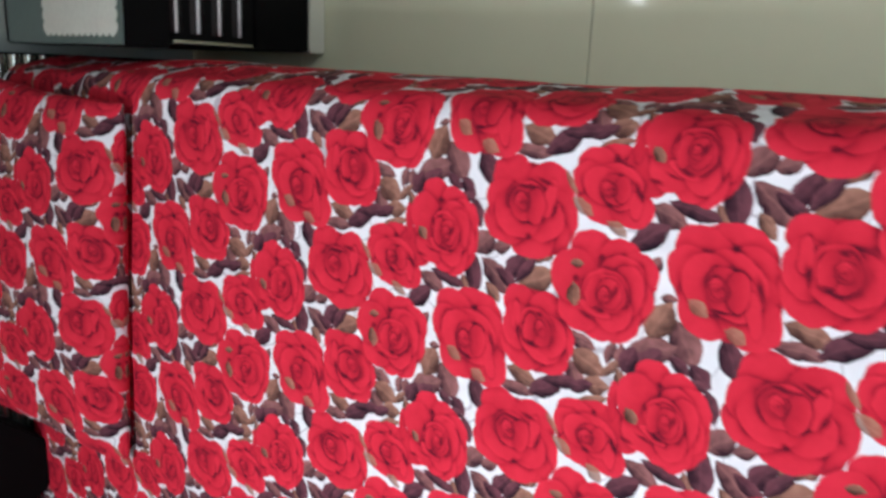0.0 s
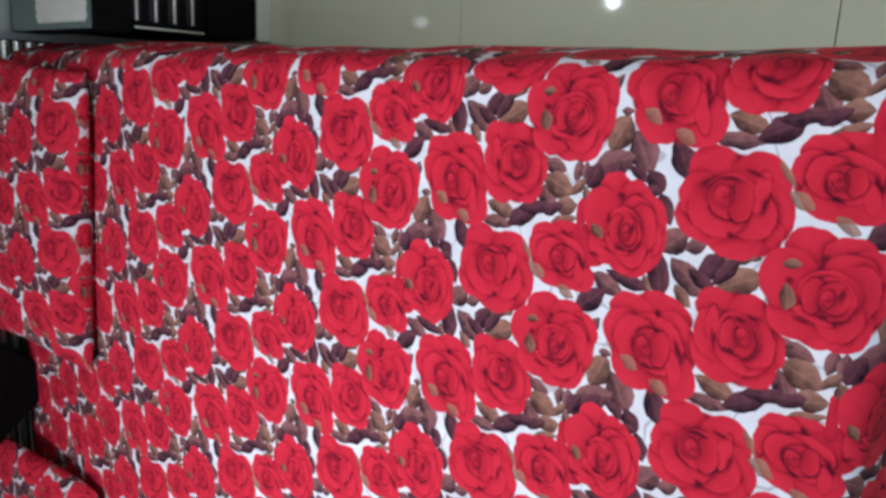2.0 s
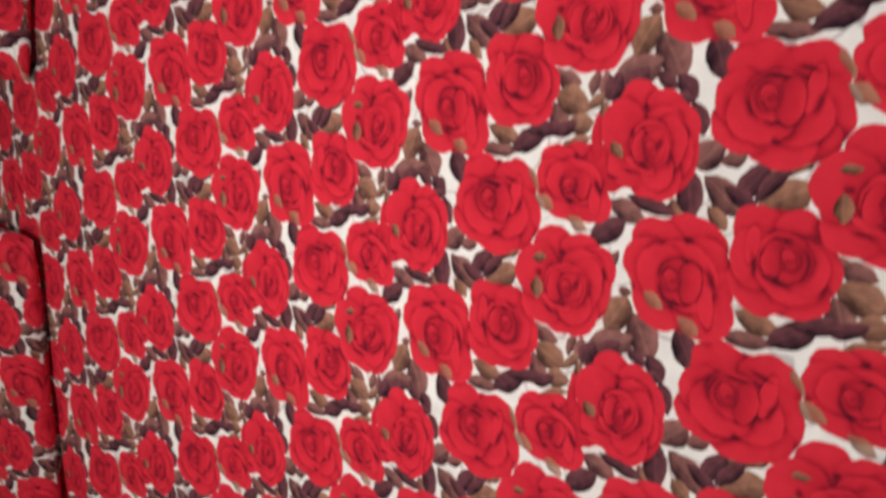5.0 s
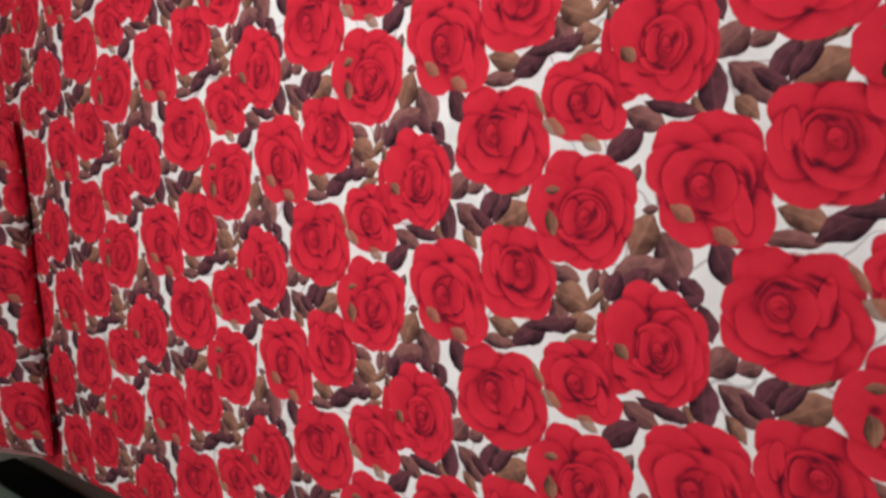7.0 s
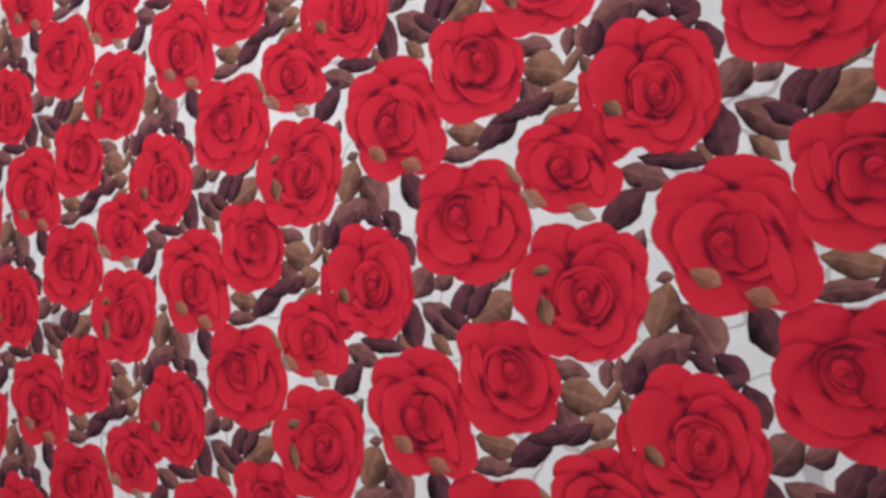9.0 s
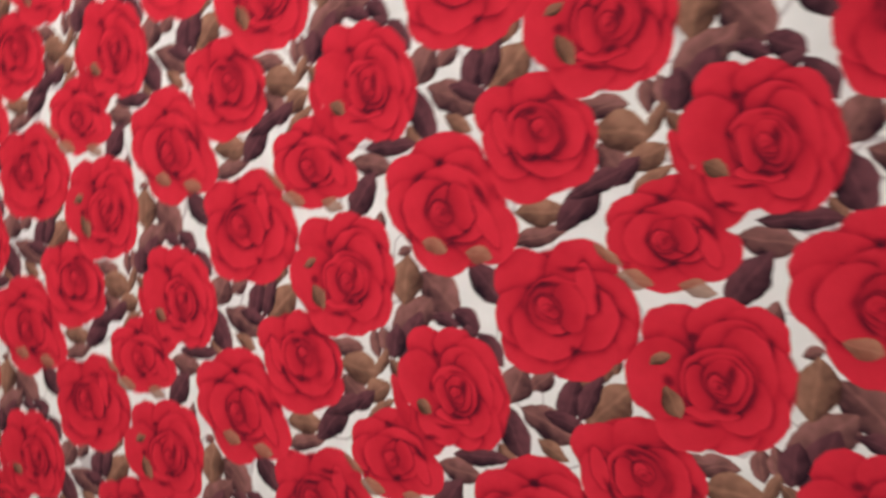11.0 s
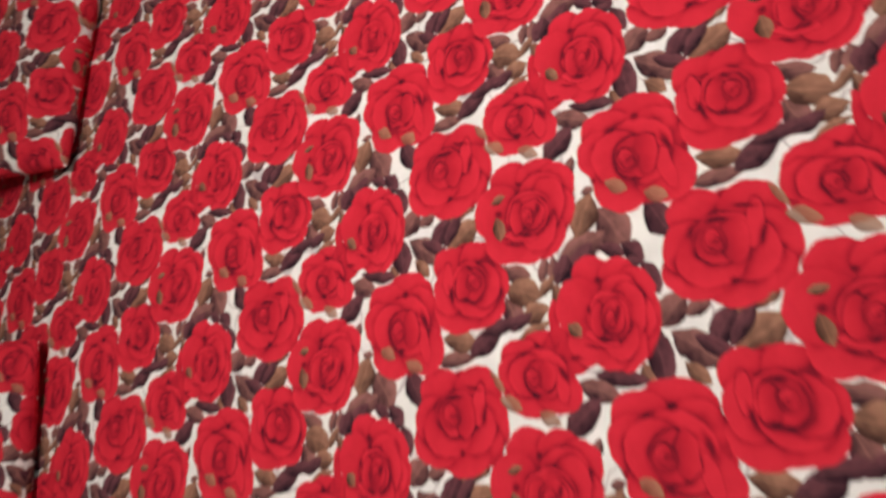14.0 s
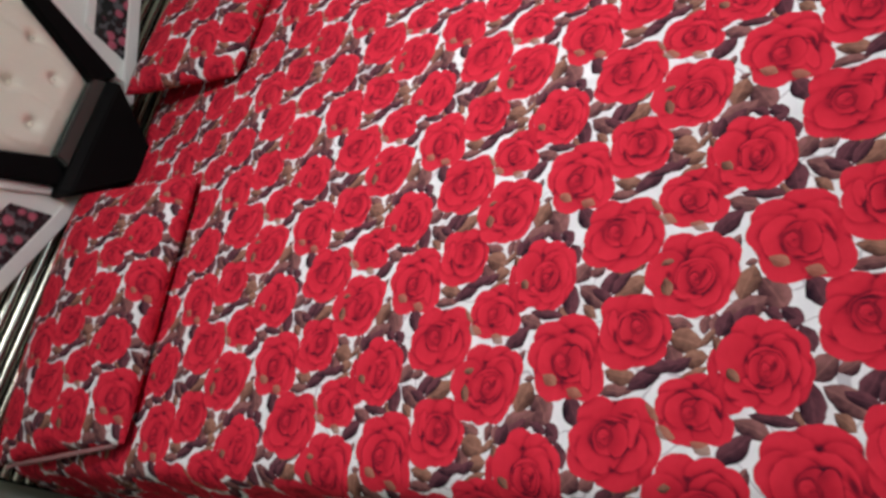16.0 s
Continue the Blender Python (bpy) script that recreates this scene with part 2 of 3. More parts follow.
def leaf_group():
    """A printed leaf: u along, v across, both -1 to 1, dark and light colour -> colour, cover."""
    tree = bpy.data.node_groups.new("leaf_print", "ShaderNodeTree")
    for nm in ("u", "v", "mottle"):
        tree.interface.new_socket(nm, in_out="INPUT", socket_type="NodeSocketFloat")
    for nm in ("dark", "light"):
        tree.interface.new_socket(nm, in_out="INPUT", socket_type="NodeSocketColor")
    tree.interface.new_socket("colour", in_out="OUTPUT", socket_type="NodeSocketColor")
    tree.interface.new_socket("cover", in_out="OUTPUT", socket_type="NodeSocketFloat")
    g = Graph(tree)
    gi = g.put("NodeGroupInput").outputs
    av = g.m("ABSOLUTE", gi[1])
    body = g.m("SUBTRACT", g.m("SUBTRACT", 1.08, g.m("POWER", g.m("ABSOLUTE", gi[0]), 2.0)), av)
    cover = g.step(g.m("MULTIPLY_ADD", g.m("SUBTRACT", gi[2], 0.5), 0.22, body), 0.03, 0.15)
    rim = g.m("MULTIPLY", g.step(body, 0.40, 0.05), 0.08)
    tone = g.m("SUBTRACT", g.m("MULTIPLY_ADD", gi[0], 0.14, g.m("MULTIPLY_ADD", gi[1], 0.46, 0.36)), rim)
    rib = g.m("MULTIPLY", g.step(av, 0.16, 0.02), 0.20)
    vein = g.m("MULTIPLY", g.step(g.m("SINE", g.m("MULTIPLY_ADD", gi[0], 9.0, g.m("MULTIPLY", av, -6.0))), 0.2, 1.0), 0.05)
    tone = g.m("MULTIPLY_ADD", g.step(gi[2], 0.34, 0.66), 0.22, tone)
    mixf = g.m("ADD", tone, g.m("SUBTRACT", rib, vein), clamp=True)
    colour = g.mix(mixf, gi[3], gi[4])
    go = g.put("NodeGroupOutput")
    g.feed(go, 0, colour)
    g.feed(go, 1, cover)
    return tree


def rose_cotton(name):
    mat = bpy.data.materials.new(name)
    mat.use_nodes = True
    g = Graph(mat.node_tree)
    bsdf = mat.node_tree.nodes["Principled BSDF"]
    uv = g.put("ShaderNodeUVMap", uv_map="cloth").outputs[0]
    wob = g.drift(uv, 55.0)
    uv2 = g.v("MULTIPLY_ADD", g.v("SUBTRACT", wob, (0.5, 0.5, 0.5)), (0.007, 0.007, 0.0), uv)
    rel = g.v("SUBTRACT", uv2, (HOME.x, HOME.y, 0.0))
    # metres on the cloth to steps of the repeat
    along = g.v("DOT_PRODUCT", rel, (0.0, 1 / STEP.y, 0.0))
    across = g.v("DOT_PRODUCT", rel, (1 / ROW.x, -STEP.x / (STEP.y * ROW.x), 0.0))
    comb = g.put("ShaderNodeCombineXYZ")
    g.feed(comb, 0, across)
    g.feed(comb, 1, along)
    lat = comb.outputs[0]
    faint = g.noise(uv, 30.0, 3.0).outputs[0]
    base = g.ramp(faint, ((0.3, (0.64, 0.622, 0.628)), (0.7, (0.75, 0.728, 0.735))))
    # thin drawn stems
    stem = g.m("ABSOLUTE", g.m("SUBTRACT", g.noise(uv2, 13.0, 1.0).outputs[0], 0.5))
    base = g.mix(g.m("MULTIPLY", g.step(stem, 0.014, 0.004), 0.55), base, (0.26, 0.20, 0.23, 1))

    def nearest(i, j):
        """Steps to the nearest repeat of a place."""
        return g.v("SUBTRACT", g.v("FRACTION", g.v("SUBTRACT", lat, (i - 0.5, j - 0.5, 0.0))), (0.5, 0.5, 0.0))

    def local(i, j, deg, su, sv):
        q = nearest(i, j)
        e1 = Vector((math.cos(radians(deg)), math.sin(radians(deg))))
        e2 = Vector((-e1.y, e1.x))
        return (g.v("DOT_PRODUCT", q, (ROW.dot(e1) / su, STEP.dot(e1) / su, 0.0)), g.v("DOT_PRODUCT", q, (ROW.dot(e2) / sv, STEP.dot(e2) / sv, 0.0)))

    def metres(i, j):
        q = nearest(i, j)
        c = g.put("ShaderNodeCombineXYZ")
        g.feed(c, 0, g.v("DOT_PRODUCT", q, (ROW.x, STEP.x, 0.0)))
        g.feed(c, 1, g.v("DOT_PRODUCT", q, (ROW.y, STEP.y, 0.0)))
        return c.outputs[0]

    mottle = g.noise(uv, 80.0, 1.5, 0.5).outputs[0]
    lg, pg, og = leaf_group(), petal_group(), patch_group()

    def leaf(col, row, dark, light, strength=1.0):
        i, j, deg, hl, hw = row
        u, v = local(i, j, deg, hl * 0.001, hw * 0.00106)
        n = g.put("ShaderNodeGroup")
        n.node_tree = lg
        for k, value in enumerate((u, v, mottle, (*dark, 1), (*light, 1))):
            g.feed(n, k, value)
        return g.mix(n.outputs[1] if strength == 1.0 else g.m("MULTIPLY", n.outputs[1], strength), col, n.outputs[0])

    def oval_inputs(n, p, row):
        dx, dy, deg, a, b = row[:5]
        for k, value in enumerate((p, (dx * 0.001, dy * 0.001, 0.0), (0.0, 0.0, radians(deg)), (a * 0.001, b * 0.001, 1.0))):
            g.feed(n, k, value)

    def petal(p, tone, cover, row, own, rise, depth):
        dx, dy, deg, a, b = row[:5]
        n = g.put("ShaderNodeGroup")
        n.node_tree = pg
        oval_inputs(n, p, row)
        # the way out from the heart, in the petal's own axes
        far = max(math.hypot(dx, dy), 0.001)
        ox, oy = dx / far, dy / far
        c, s = math.cos(radians(deg)), math.sin(radians(deg))
        for k, value in enumerate(((ox * c + oy * s, oy * c - ox * s, 0.0), tone, cover, own, rise, depth, power)):
            g.feed(n, 4 + k, value)
        return n.outputs[0], n.outputs[1]

    col = base
    for row in LEAVES_DUSKY:
        col = leaf(col, row, (0.026, 0.007, 0.013), (0.30, 0.125, 0.115))
    for row in LEAVES_BROWN:
        col = leaf(col, row, (0.052, 0.020, 0.016), (0.36, 0.172, 0.118))
    for row in LEAVES_PLUM:
        col = leaf(col, row, (0.010, 0.0025, 0.008), (0.155, 0.050, 0.064))
    # the roses' tone, petal by petal
    tone, cover = 0.9, 0.0
    power = g.m("MULTIPLY_ADD", g.step(g.noise(uv, 38.0, 1.5).outputs[0], 0.36, 0.62), 1.0, 0.35)
    looks = {"m": (0.84, 0.16, 0.40), "r": (0.96, 0.0, 0.42), "i": (0.80, 0.16, 0.50), "c": (0.66, 0.08, 0.42)}
    for key, outer, inner, folds in ROSES:
        p = metres(*HEARTS[key])
        for row in outer:
            tone, cover = petal(p, tone, cover, row, 0.87, 0.13, 0.30)
        for row in inner:
            tone, cover = petal(p, tone, cover, row, *looks[row[5]])
        # the rolled leaves of the heart, one inside the other
        dx, dy, deg, a, b = inner[-1][:5]
        for k, (sx, sy, size, own) in enumerate(((0.16, 0.08, 0.74, 0.84), (-0.18, -0.12, 0.58, 0.70), (0.12, 0.10, 0.36, 0.82), (0.0, 0.0, 0.18, 0.62))):
            tone, cover = petal(p, tone, cover, (dx + sx * a, dy + sy * b, deg + 35 * k, a * size, b * size * 0.9), own, 0.10, 0.40)
        for row in folds:
            n = g.put("ShaderNodeGroup")
            n.node_tree = og
            oval_inputs(n, p, row)
            g.feed(n, 4, 0.1)
            g.feed(n, 5, 1.5)
            tone = g.m("MULTIPLY", tone, g.m("MULTIPLY_ADD", n.outputs[0], -0.50, 1.0))
    grain = g.noise(uv, 150.0, 2.0).outputs[0]
    sweep = g.noise(uv, 42.0, 1.0).outputs[0]
    tone = g.m("MULTIPLY_ADD", g.m("SUBTRACT", grain, 0.5), 0.08, g.m("MULTIPLY_ADD", g.m("SUBTRACT", sweep, 0.5), 0.22, tone))
    red = g.ramp(tone, ((0.25, (0.060, 0.003, 0.012)), (0.55, (0.22, 0.006, 0.019)), (0.80, (0.455, 0.012, 0.029)), (1.0, (0.60, 0.022, 0.045))))
    col = g.mix(cover, col, red)
    for row in LEAVES_TAN:
        col = leaf(col, row, (0.15, 0.062, 0.040), (0.38, 0.190, 0.125), 0.86)
    for row in LEAVES_BLOTCH:
        col = leaf(col, row, (0.045, 0.018, 0.012), (0.33, 0.150, 0.100))
    g.t.links.new(col, bsdf.inputs["Base Color"])
    bsdf.inputs["Roughness"].default_value = 0.82
    bsdf.inputs["Specular IOR Level"].default_value = 0.12
    b = g.put("ShaderNodeBump")
    b.inputs["Strength"].default_value = 0.25
    b.inputs["Distance"].default_value = 0.002
    soft = g.noise(uv, 22.0, 3.0).outputs[0]
    thread = g.noise(uv, 900.0, 1.0).outputs[0]
    g.feed(b, "Height", g.m("MULTIPLY_ADD", thread, 0.08, soft))
    g.t.links.new(b.outputs[0], bsdf.inputs["Normal"])
    return mat


COTTON = rose_cotton("rose_print_cotton")
PLAIN_HEM = material("white_cotton_hem", (0.30, 0.13, 0.13), 0.85)
BLACK = material("black_lacquer", (0.004, 0.0035, 0.0035), 0.55, spec=0.06, vary=0.3, bump=0.03)
DARK_WOOD = material("dark_brown_wood", (0.230, 0.175, 0.150), 0.30, vary=0.3, scale=9, bump=0.1)
# pale colour that stands in for the highlight along each slat
SLAT_HIGHLIGHT = material("pale_slat_highlight", (0.86, 0.85, 0.80), 0.35, metal=0.35, vary=0.2, bump=0.02)
SLAT = material("black_glossy_slat", (0.030, 0.028, 0.026), 0.22, vary=0.2, bump=0.02)
RIB = material("ribbed_dark_metal", (0.44, 0.42, 0.34), 0.22, metal=0.9, vary=0.25, bump=0.05)
CREAM = material("cream_laminate", (0.70, 0.67, 0.54), 0.35, vary=0.08)
WHITE_TRIM = material("white_laminate", (0.80, 0.79, 0.75), 0.30, vary=0.06, coat=0.2)
PALE = material("pale_grey_green_panel", (0.78, 0.81, 0.76), 0.22, vary=0.06, coat=0.3)
LEATHER = material("cream_leatherette", (0.84, 0.80, 0.67), 0.42, vary=0.08, scale=14, bump=0.25, bump_scale=350)
BEVEL = material("smoky_mirror_strip", (0.055, 0.068, 0.060), 0.16, metal=0.3, vary=0.15)
LACE = material("white_lace_cloth", (0.50, 0.49, 0.41), 0.85, vary=0.34, scale=22, bump=0.5, bump_scale=260)
GLASS_TOP = material("grey_green_glass_top", (0.085, 0.110, 0.092), 0.12, vary=0.25, coat=0.2, bump=0.0)
TILE = material("cream_glazed_floor_tile", (0.64, 0.63, 0.43), 0.065, vary=0.06, scale=6, coat=0.0, bump=0.015, spread=0.03)
GROUT = material("grey_grout", (0.22, 0.22, 0.19), 0.85)
WALL = material("pale_green_wall_paint", (0.44, 0.47, 0.41), 0.45, vary=0.05, scale=5, bump=0.1)
CEILING = material("white_ceiling_paint", (0.75, 0.75, 0.72), 0.8, vary=0.04, scale=4)
MATTRESS = material("quilted_white_ticking", (0.62, 0.60, 0.58), 0.85)


def crystal():
    mat = bpy.data.materials.new("clear_crystal")
    mat.use_nodes = True
    b = mat.node_tree.nodes["Principled BSDF"]
    b.inputs["Base Color"].default_value = (0.55, 0.55, 0.56, 1)
    b.inputs["Roughness"].default_value = 0.04
    b.inputs["Transmission Weight"].default_value = 0.6
    b.inputs["Metallic"].default_value = 0.3
    return mat


def glowing(name, colour, strength):
    mat = bpy.data.materials.new(name)
    mat.use_nodes = True
    b = mat.node_tree.nodes["Principled BSDF"]
    b.inputs["Base Color"].default_value = (0.8, 0.8, 0.8, 1)
    b.inputs["Emission Color"].default_value = (*colour, 1)
    b.inputs["Emission Strength"].default_value = strength
    return mat


def floral_insert():
    """Black glossy print with small pink roses and grey leaves."""
    mat = bpy.data.materials.new("black_floral_laminate")
    mat.use_nodes = True
    g = Graph(mat.node_tree)
    b = mat.node_tree.nodes["Principled BSDF"]
    co = g.put("ShaderNodeTexCoord").outputs["Object"]
    vo = g.put("ShaderNodeTexVoronoi", feature="F1")
    g.feed(vo, 0, co)
    vo.inputs["Scale"].default_value = 26.0
    sep = g.put("ShaderNodeSeparateColor")
    g.feed(sep, 0, vo.outputs["Color"])
    sw = g.noise(co, 60.0, 2.0).outputs[0]
    disc = g.step(g.m("MULTIPLY_ADD", sw, 0.25, vo.outputs["Distance"]), 0.62, 0.45)
    leafm = g.step(g.noise(co, 48.0, 2.0).outputs[0], 0.52, 0.62)
    col = g.mix(leafm, (0.012, 0.013, 0.016, 1), (0.11, 0.115, 0.12, 1))
    petal = g.mix(sw, (0.30, 0.03, 0.07, 1), (0.62, 0.20, 0.26, 1))
    pick = g.m("GREATER_THAN", sep.outputs[0], 0.45)
    col = g.mix(g.m("MULTIPLY", disc, pick), col, petal)
    g.t.links.new(col, b.inputs["Base Color"])
    b.inputs["Roughness"].default_value = 0.25
    return mat


CRYSTAL = crystal()
FLORAL = floral_insert()
GLOW_WARM = glowing("warm_lamp_glass", (1.0, 0.93, 0.82), 3.0)
GLOW_MAIN = glowing("added_main_light_glass", (1.0, 0.97, 0.92), 6.0)


# ---- mesh helpers ----
def mesh_of(name, bm, mat, smooth=False):
    bmesh.ops.recalc_face_normals(bm, faces=bm.faces)
    me = bpy.data.meshes.new(name)
    bm.to_mesh(me)
    bm.free()
    me.materials.append(mat)
    for p in me.polygons:
        p.use_smooth = smooth
    return me


def part(name, bm, mat, parent=None, label="", smooth=False):
    ob = new(name, mesh_of(name, bm, mat, smooth))
    if parent:
        ob.parent = parent
    if label:
        tagged(ob, label)
    return ob


def box(x0, x1, y0, y1, z0, z1, bevel=0.003, bm=None):
    bm = bm or bmesh.new()
    r = bmesh.ops.create_cube(bm, size=1.0, matrix=Matrix.Translation(((x0 + x1) / 2, (y0 + y1) / 2, (z0 + z1) / 2)) @ Matrix.Diagonal((x1 - x0, y1 - y0, z1 - z0, 1)))
    if bevel:
        es = {e for v in r["verts"] for e in v.link_edges}
        bmesh.ops.bevel(bm, geom=list(es), offset=bevel, segments=2, affect="EDGES")
    return bm


def prism(points, y0, y1, bevel=0.003):
    """A slab whose outline lies in x and z."""
    bm = bmesh.new()
    f = bm.faces.new([bm.verts.new((x, y0, z)) for x, z in points])
    r = bmesh.ops.extrude_face_region(bm, geom=[f])
    bmesh.ops.translate(bm, vec=(0, y1 - y0, 0), verts=[v for v in r["geom"] if isinstance(v, bmesh.types.BMVert)])
    if bevel:
        bmesh.ops.bevel(bm, geom=list(bm.edges), offset=bevel, segments=2, affect="EDGES")
    return bm


def grid_mesh(name, nu, nv, place, cloth, mat):
    """A smooth sheet of nu by nv points, with its cloth coordinates as UV."""
    co, uvs = [], []
    for j in range(nv):
        for i in range(nu):
            co.append(place(i / (nu - 1), j / (nv - 1)))
            uvs.append(cloth(i / (nu - 1), j / (nv - 1)))
    faces = [(j * nu + i, j * nu + i + 1, (j + 1) * nu + i + 1, (j + 1) * nu + i) for j in range(nv - 1) for i in range(nu - 1)]
    me = bpy.data.meshes.new(name)
    me.from_pydata(co, [], faces)
    lay = me.uv_layers.new(name="cloth")
    for lp in me.loops:
        lay.data[lp.index].uv = uvs[lp.vertex_index]
    for p in me.polygons:
        p.use_smooth = True
    me.materials.append(mat)
    return me


# ---- the room ----
X0, X1, Y0, Y1 = -2.60, 2.70, -2.40, 2.24


def wall(name, label, slabs):
    root = None
    for s in slabs:
        bm = box(*s, bevel=0)
        if root is None:
            root = tagged(part(name, bm, WALL), label, "wall", kind="structure")
        else:
            part("wall_piece", bm, WALL, root)
    return root


wall("wall_north", "pale green painted wall behind the headboard", [(X0 - 0.12, X1 + 0.12, Y1, Y1 + 0.12, 0, CEIL)])
wall("wall_east", "pale green painted wall", [(X1, X1 + 0.12, Y0, Y1, 0, CEIL)])
wall("wall_west", "pale green painted wall", [(X0 - 0.12, X0, Y0, Y1, 0, CEIL)])
wall("wall_south", "pale green painted wall with a window", [
    (X0 - 0.12, 0.35, Y0 - 0.12, Y0, 0, CEIL), (1.55, X1 + 0.12, Y0 - 0.12, Y0, 0, CEIL),
    (0.35, 1.55, Y0 - 0.12, Y0, 0, 0.90), (0.35, 1.55, Y0 - 0.12, Y0, 2.10, CEIL)])
tagged(part("ceiling", box(X0 - 0.12, X1 + 0.12, Y0 - 0.12, Y1 + 0.12, CEIL, CEIL + 0.1, 0), CEILING), "plain white painted ceiling", "ceiling", kind="structure")
win = tagged(new("window_1"), "white framed window letting in daylight", "window", kind="structure")
for s in ((0.35, 0.41, 0.90, 2.10), (1.49, 1.55, 0.90, 2.10), (0.41, 1.49, 0.90, 0.96), (0.41, 1.49, 2.04, 2.10), (0.925, 0.975, 0.96, 2.04)):
    part("window_frame", box(s[0], s[1], Y0 - 0.09, Y0 - 0.03, s[2], s[3], 0.004), WHITE_TRIM, win)

floor_ob = tagged(part("floor", box(X0 - 0.12, X1 + 0.12, Y0 - 0.12, Y1 + 0.12, -0.10, -0.004, 0), GROUT), "glossy cream floor of large glazed tiles", "floor", kind="structure")


# ---- bed ----
BED_L, BED_R, BED_FOOT, BED_HEAD, TOP = -0.945, 0.930, 0.022, 2.15, 0.52
CX = 0.03


def bed():
    root = tagged(new("bed"), "dark double bed with a cream tufted headboard", "bed")
    part("base", box(BED_L + 0.05, BED_R - 0.05, 0.10, BED_HEAD, 0.05, 0.24, 0.01), DARK_WOOD, root)
    for x in (BED_L + 0.12, BED_R - 0.12):
        for y in (0.18, BED_HEAD - 0.1):
            part("leg", box(x - 0.03, x + 0.03, y - 0.03, y + 0.03, 0.0, 0.052, 0.004), BLACK, root)
    head = part("headboard", box(-0.96, 0.96, 2.205, 2.235, 0.0, 1.30, 0.004), BLACK, root, "dark headboard with reeded, white and tufted panels")
    # reeded strips across the lower part
    rb = bmesh.new()
    seg = 8
    prof = [(-0.0145 * math.cos(math.pi * k / seg), 0.013 * math.sin(math.pi * k / seg)) for k in range(seg + 1)]
    for k in range(seg + 1):
        for x in (-0.955, 0.955):
            rb.verts.new((x, -prof[k][1], prof[k][0]))
    rb.verts.ensure_lookup_table()
    for k in range(seg):
        rb.faces.new([rb.verts[2 * k], rb.verts[2 * k + 1], rb.verts[2 * k + 3], rb.verts[2 * k + 2]])
    rib_mesh = mesh_of("rib", rb, RIB, True)
    for k in range(17):
        rib = new("rib", rib_mesh)
        rib.location = (0, 2.2045, 0.33 + 0.033 * k)
        rib.parent = head
    # white framed wings with printed inserts
    for s in (1, -1):
        def pts(*xz):
            return [(CX + s * x, z) for x, z in xz]
        low = lambda x: 0.612 + 0.315 * (x - 0.167)
        side = lambda z: 0.205 + 0.37 * (z - 0.70)
        tip = (0.167, 0.612)
        part("wing_panel", prism(pts(tip, (0.92, low(0.92)), (0.92, 1.28), (side(1.28), 1.28), (side(0.70), 0.70)), 2.180, 2.200, 0.002), PALE, head, "pale glossy wing panel")
        part("trim", prism(pts(tip, (0.92, low(0.92)), (0.92, low(0.92) + 0.042), (side(0.70) + 0.02, low(side(0.70) + 0.02) + 0.042)), 2.166, 2.182, 0.003), WHITE_TRIM, head, "white frame strip")
        part("trim", prism(pts((side(0.70), 0.70), (0.215, 0.672), (side(1.28) + 0.055, 1.28), (side(1.28), 1.28)), 2.166, 2.182, 0.003), WHITE_TRIM, head, "white frame strip")
        up = lambda x: low(x) + 0.150
        part("trim", prism(pts((side(0.83) + 0.05, up(side(0.83) + 0.05)), (0.92, up(0.92)), (0.92, up(0.92) + 0.03), (side(0.86) + 0.05, up(side(0.86) + 0.05) + 0.03)), 2.166, 2.182, 0.003), WHITE_TRIM, head, "white frame strip")
        ins = [(side(0.70) + 0.085, low(side(0.70) + 0.085) + 0.042), (0.90, low(0.90) + 0.042), (0.90, up(0.90)), (side(0.82) + 0.062, up(side(0.82) + 0.062))]
        part("insert", prism(pts(*ins), 2.174, 2.182, 0.0), FLORAL, head, "black insert printed with pink roses")
    # tufted centre in a black frame
    wid = lambda z: 0.140 + 0.47 * (z - 0.762)
    out = lambda z: 0.205 + 0.36 * (z - 0.70)
    zt = 1.20
    for s in (1, -1):
        part("centre_frame", prism([(CX + s * wid(0.755), 0.755), (CX + s * out(0.70), 0.70), (CX + s * out(1.28), 1.28), (CX + s * wid(zt), zt)], 2.140, 2.200, 0.004), BLACK, head)
    part("centre_frame", prism([(CX - wid(zt) - 0.004, zt), (CX + wid(zt) + 0.004, zt), (CX + out(1.28), 1.28), (CX - out(1.28), 1.28)], 2.142, 2.200, 0.004), BLACK, head)
    buttons = []
    for k in range(4):
        z = 0.851 + 0.096 * k
        n = 2 + k
        for i in range(n):
            x = (i - (n - 1) / 2) * 0.160
            if abs(x) < wid(z) - 0.02:
                buttons.append((CX + x, z))

    def place(u, v):
        z = 0.762 + v * (zt - 0.762)
        x = CX + (2 * u - 1) * (wid(z) - 0.002)
        d = min(math.hypot(x - bx, z - bz) for bx, bz in buttons)
        edge = min(1.0, min(u, 1 - u) * 9) * min(1.0, min(v, 1 - v) * 9)
        puff = 0.026 * edge ** 0.5 - 0.017 * math.exp(-(d / 0.018) ** 2) * edge ** 0.5
        crease = 0.004 * math.exp(-((((x - CX + 0.08) / 0.16) % 1.0 - 0.5) * 16) ** 2)
        return (x, 2.172 - puff + crease * edge, z)

    tuft = new("tufted_panel", grid_mesh("tufted_panel", 80, 80, place, lambda u, v: (u, v), LEATHER))
    tuft.parent = head
    tagged(tuft, "cream leatherette with button tufting")
    for bx, bz in buttons:
        bm = bmesh.new()
        bmesh.ops.create_uvsphere(bm, u_segments=12, v_segments=8, radius=0.0075, matrix=Matrix.Translation((bx, 2.159, bz)) @ Matrix.Diagonal((1, 0.45, 1, 1)))
        part("button", bm, LEATHER, head, smooth=True)
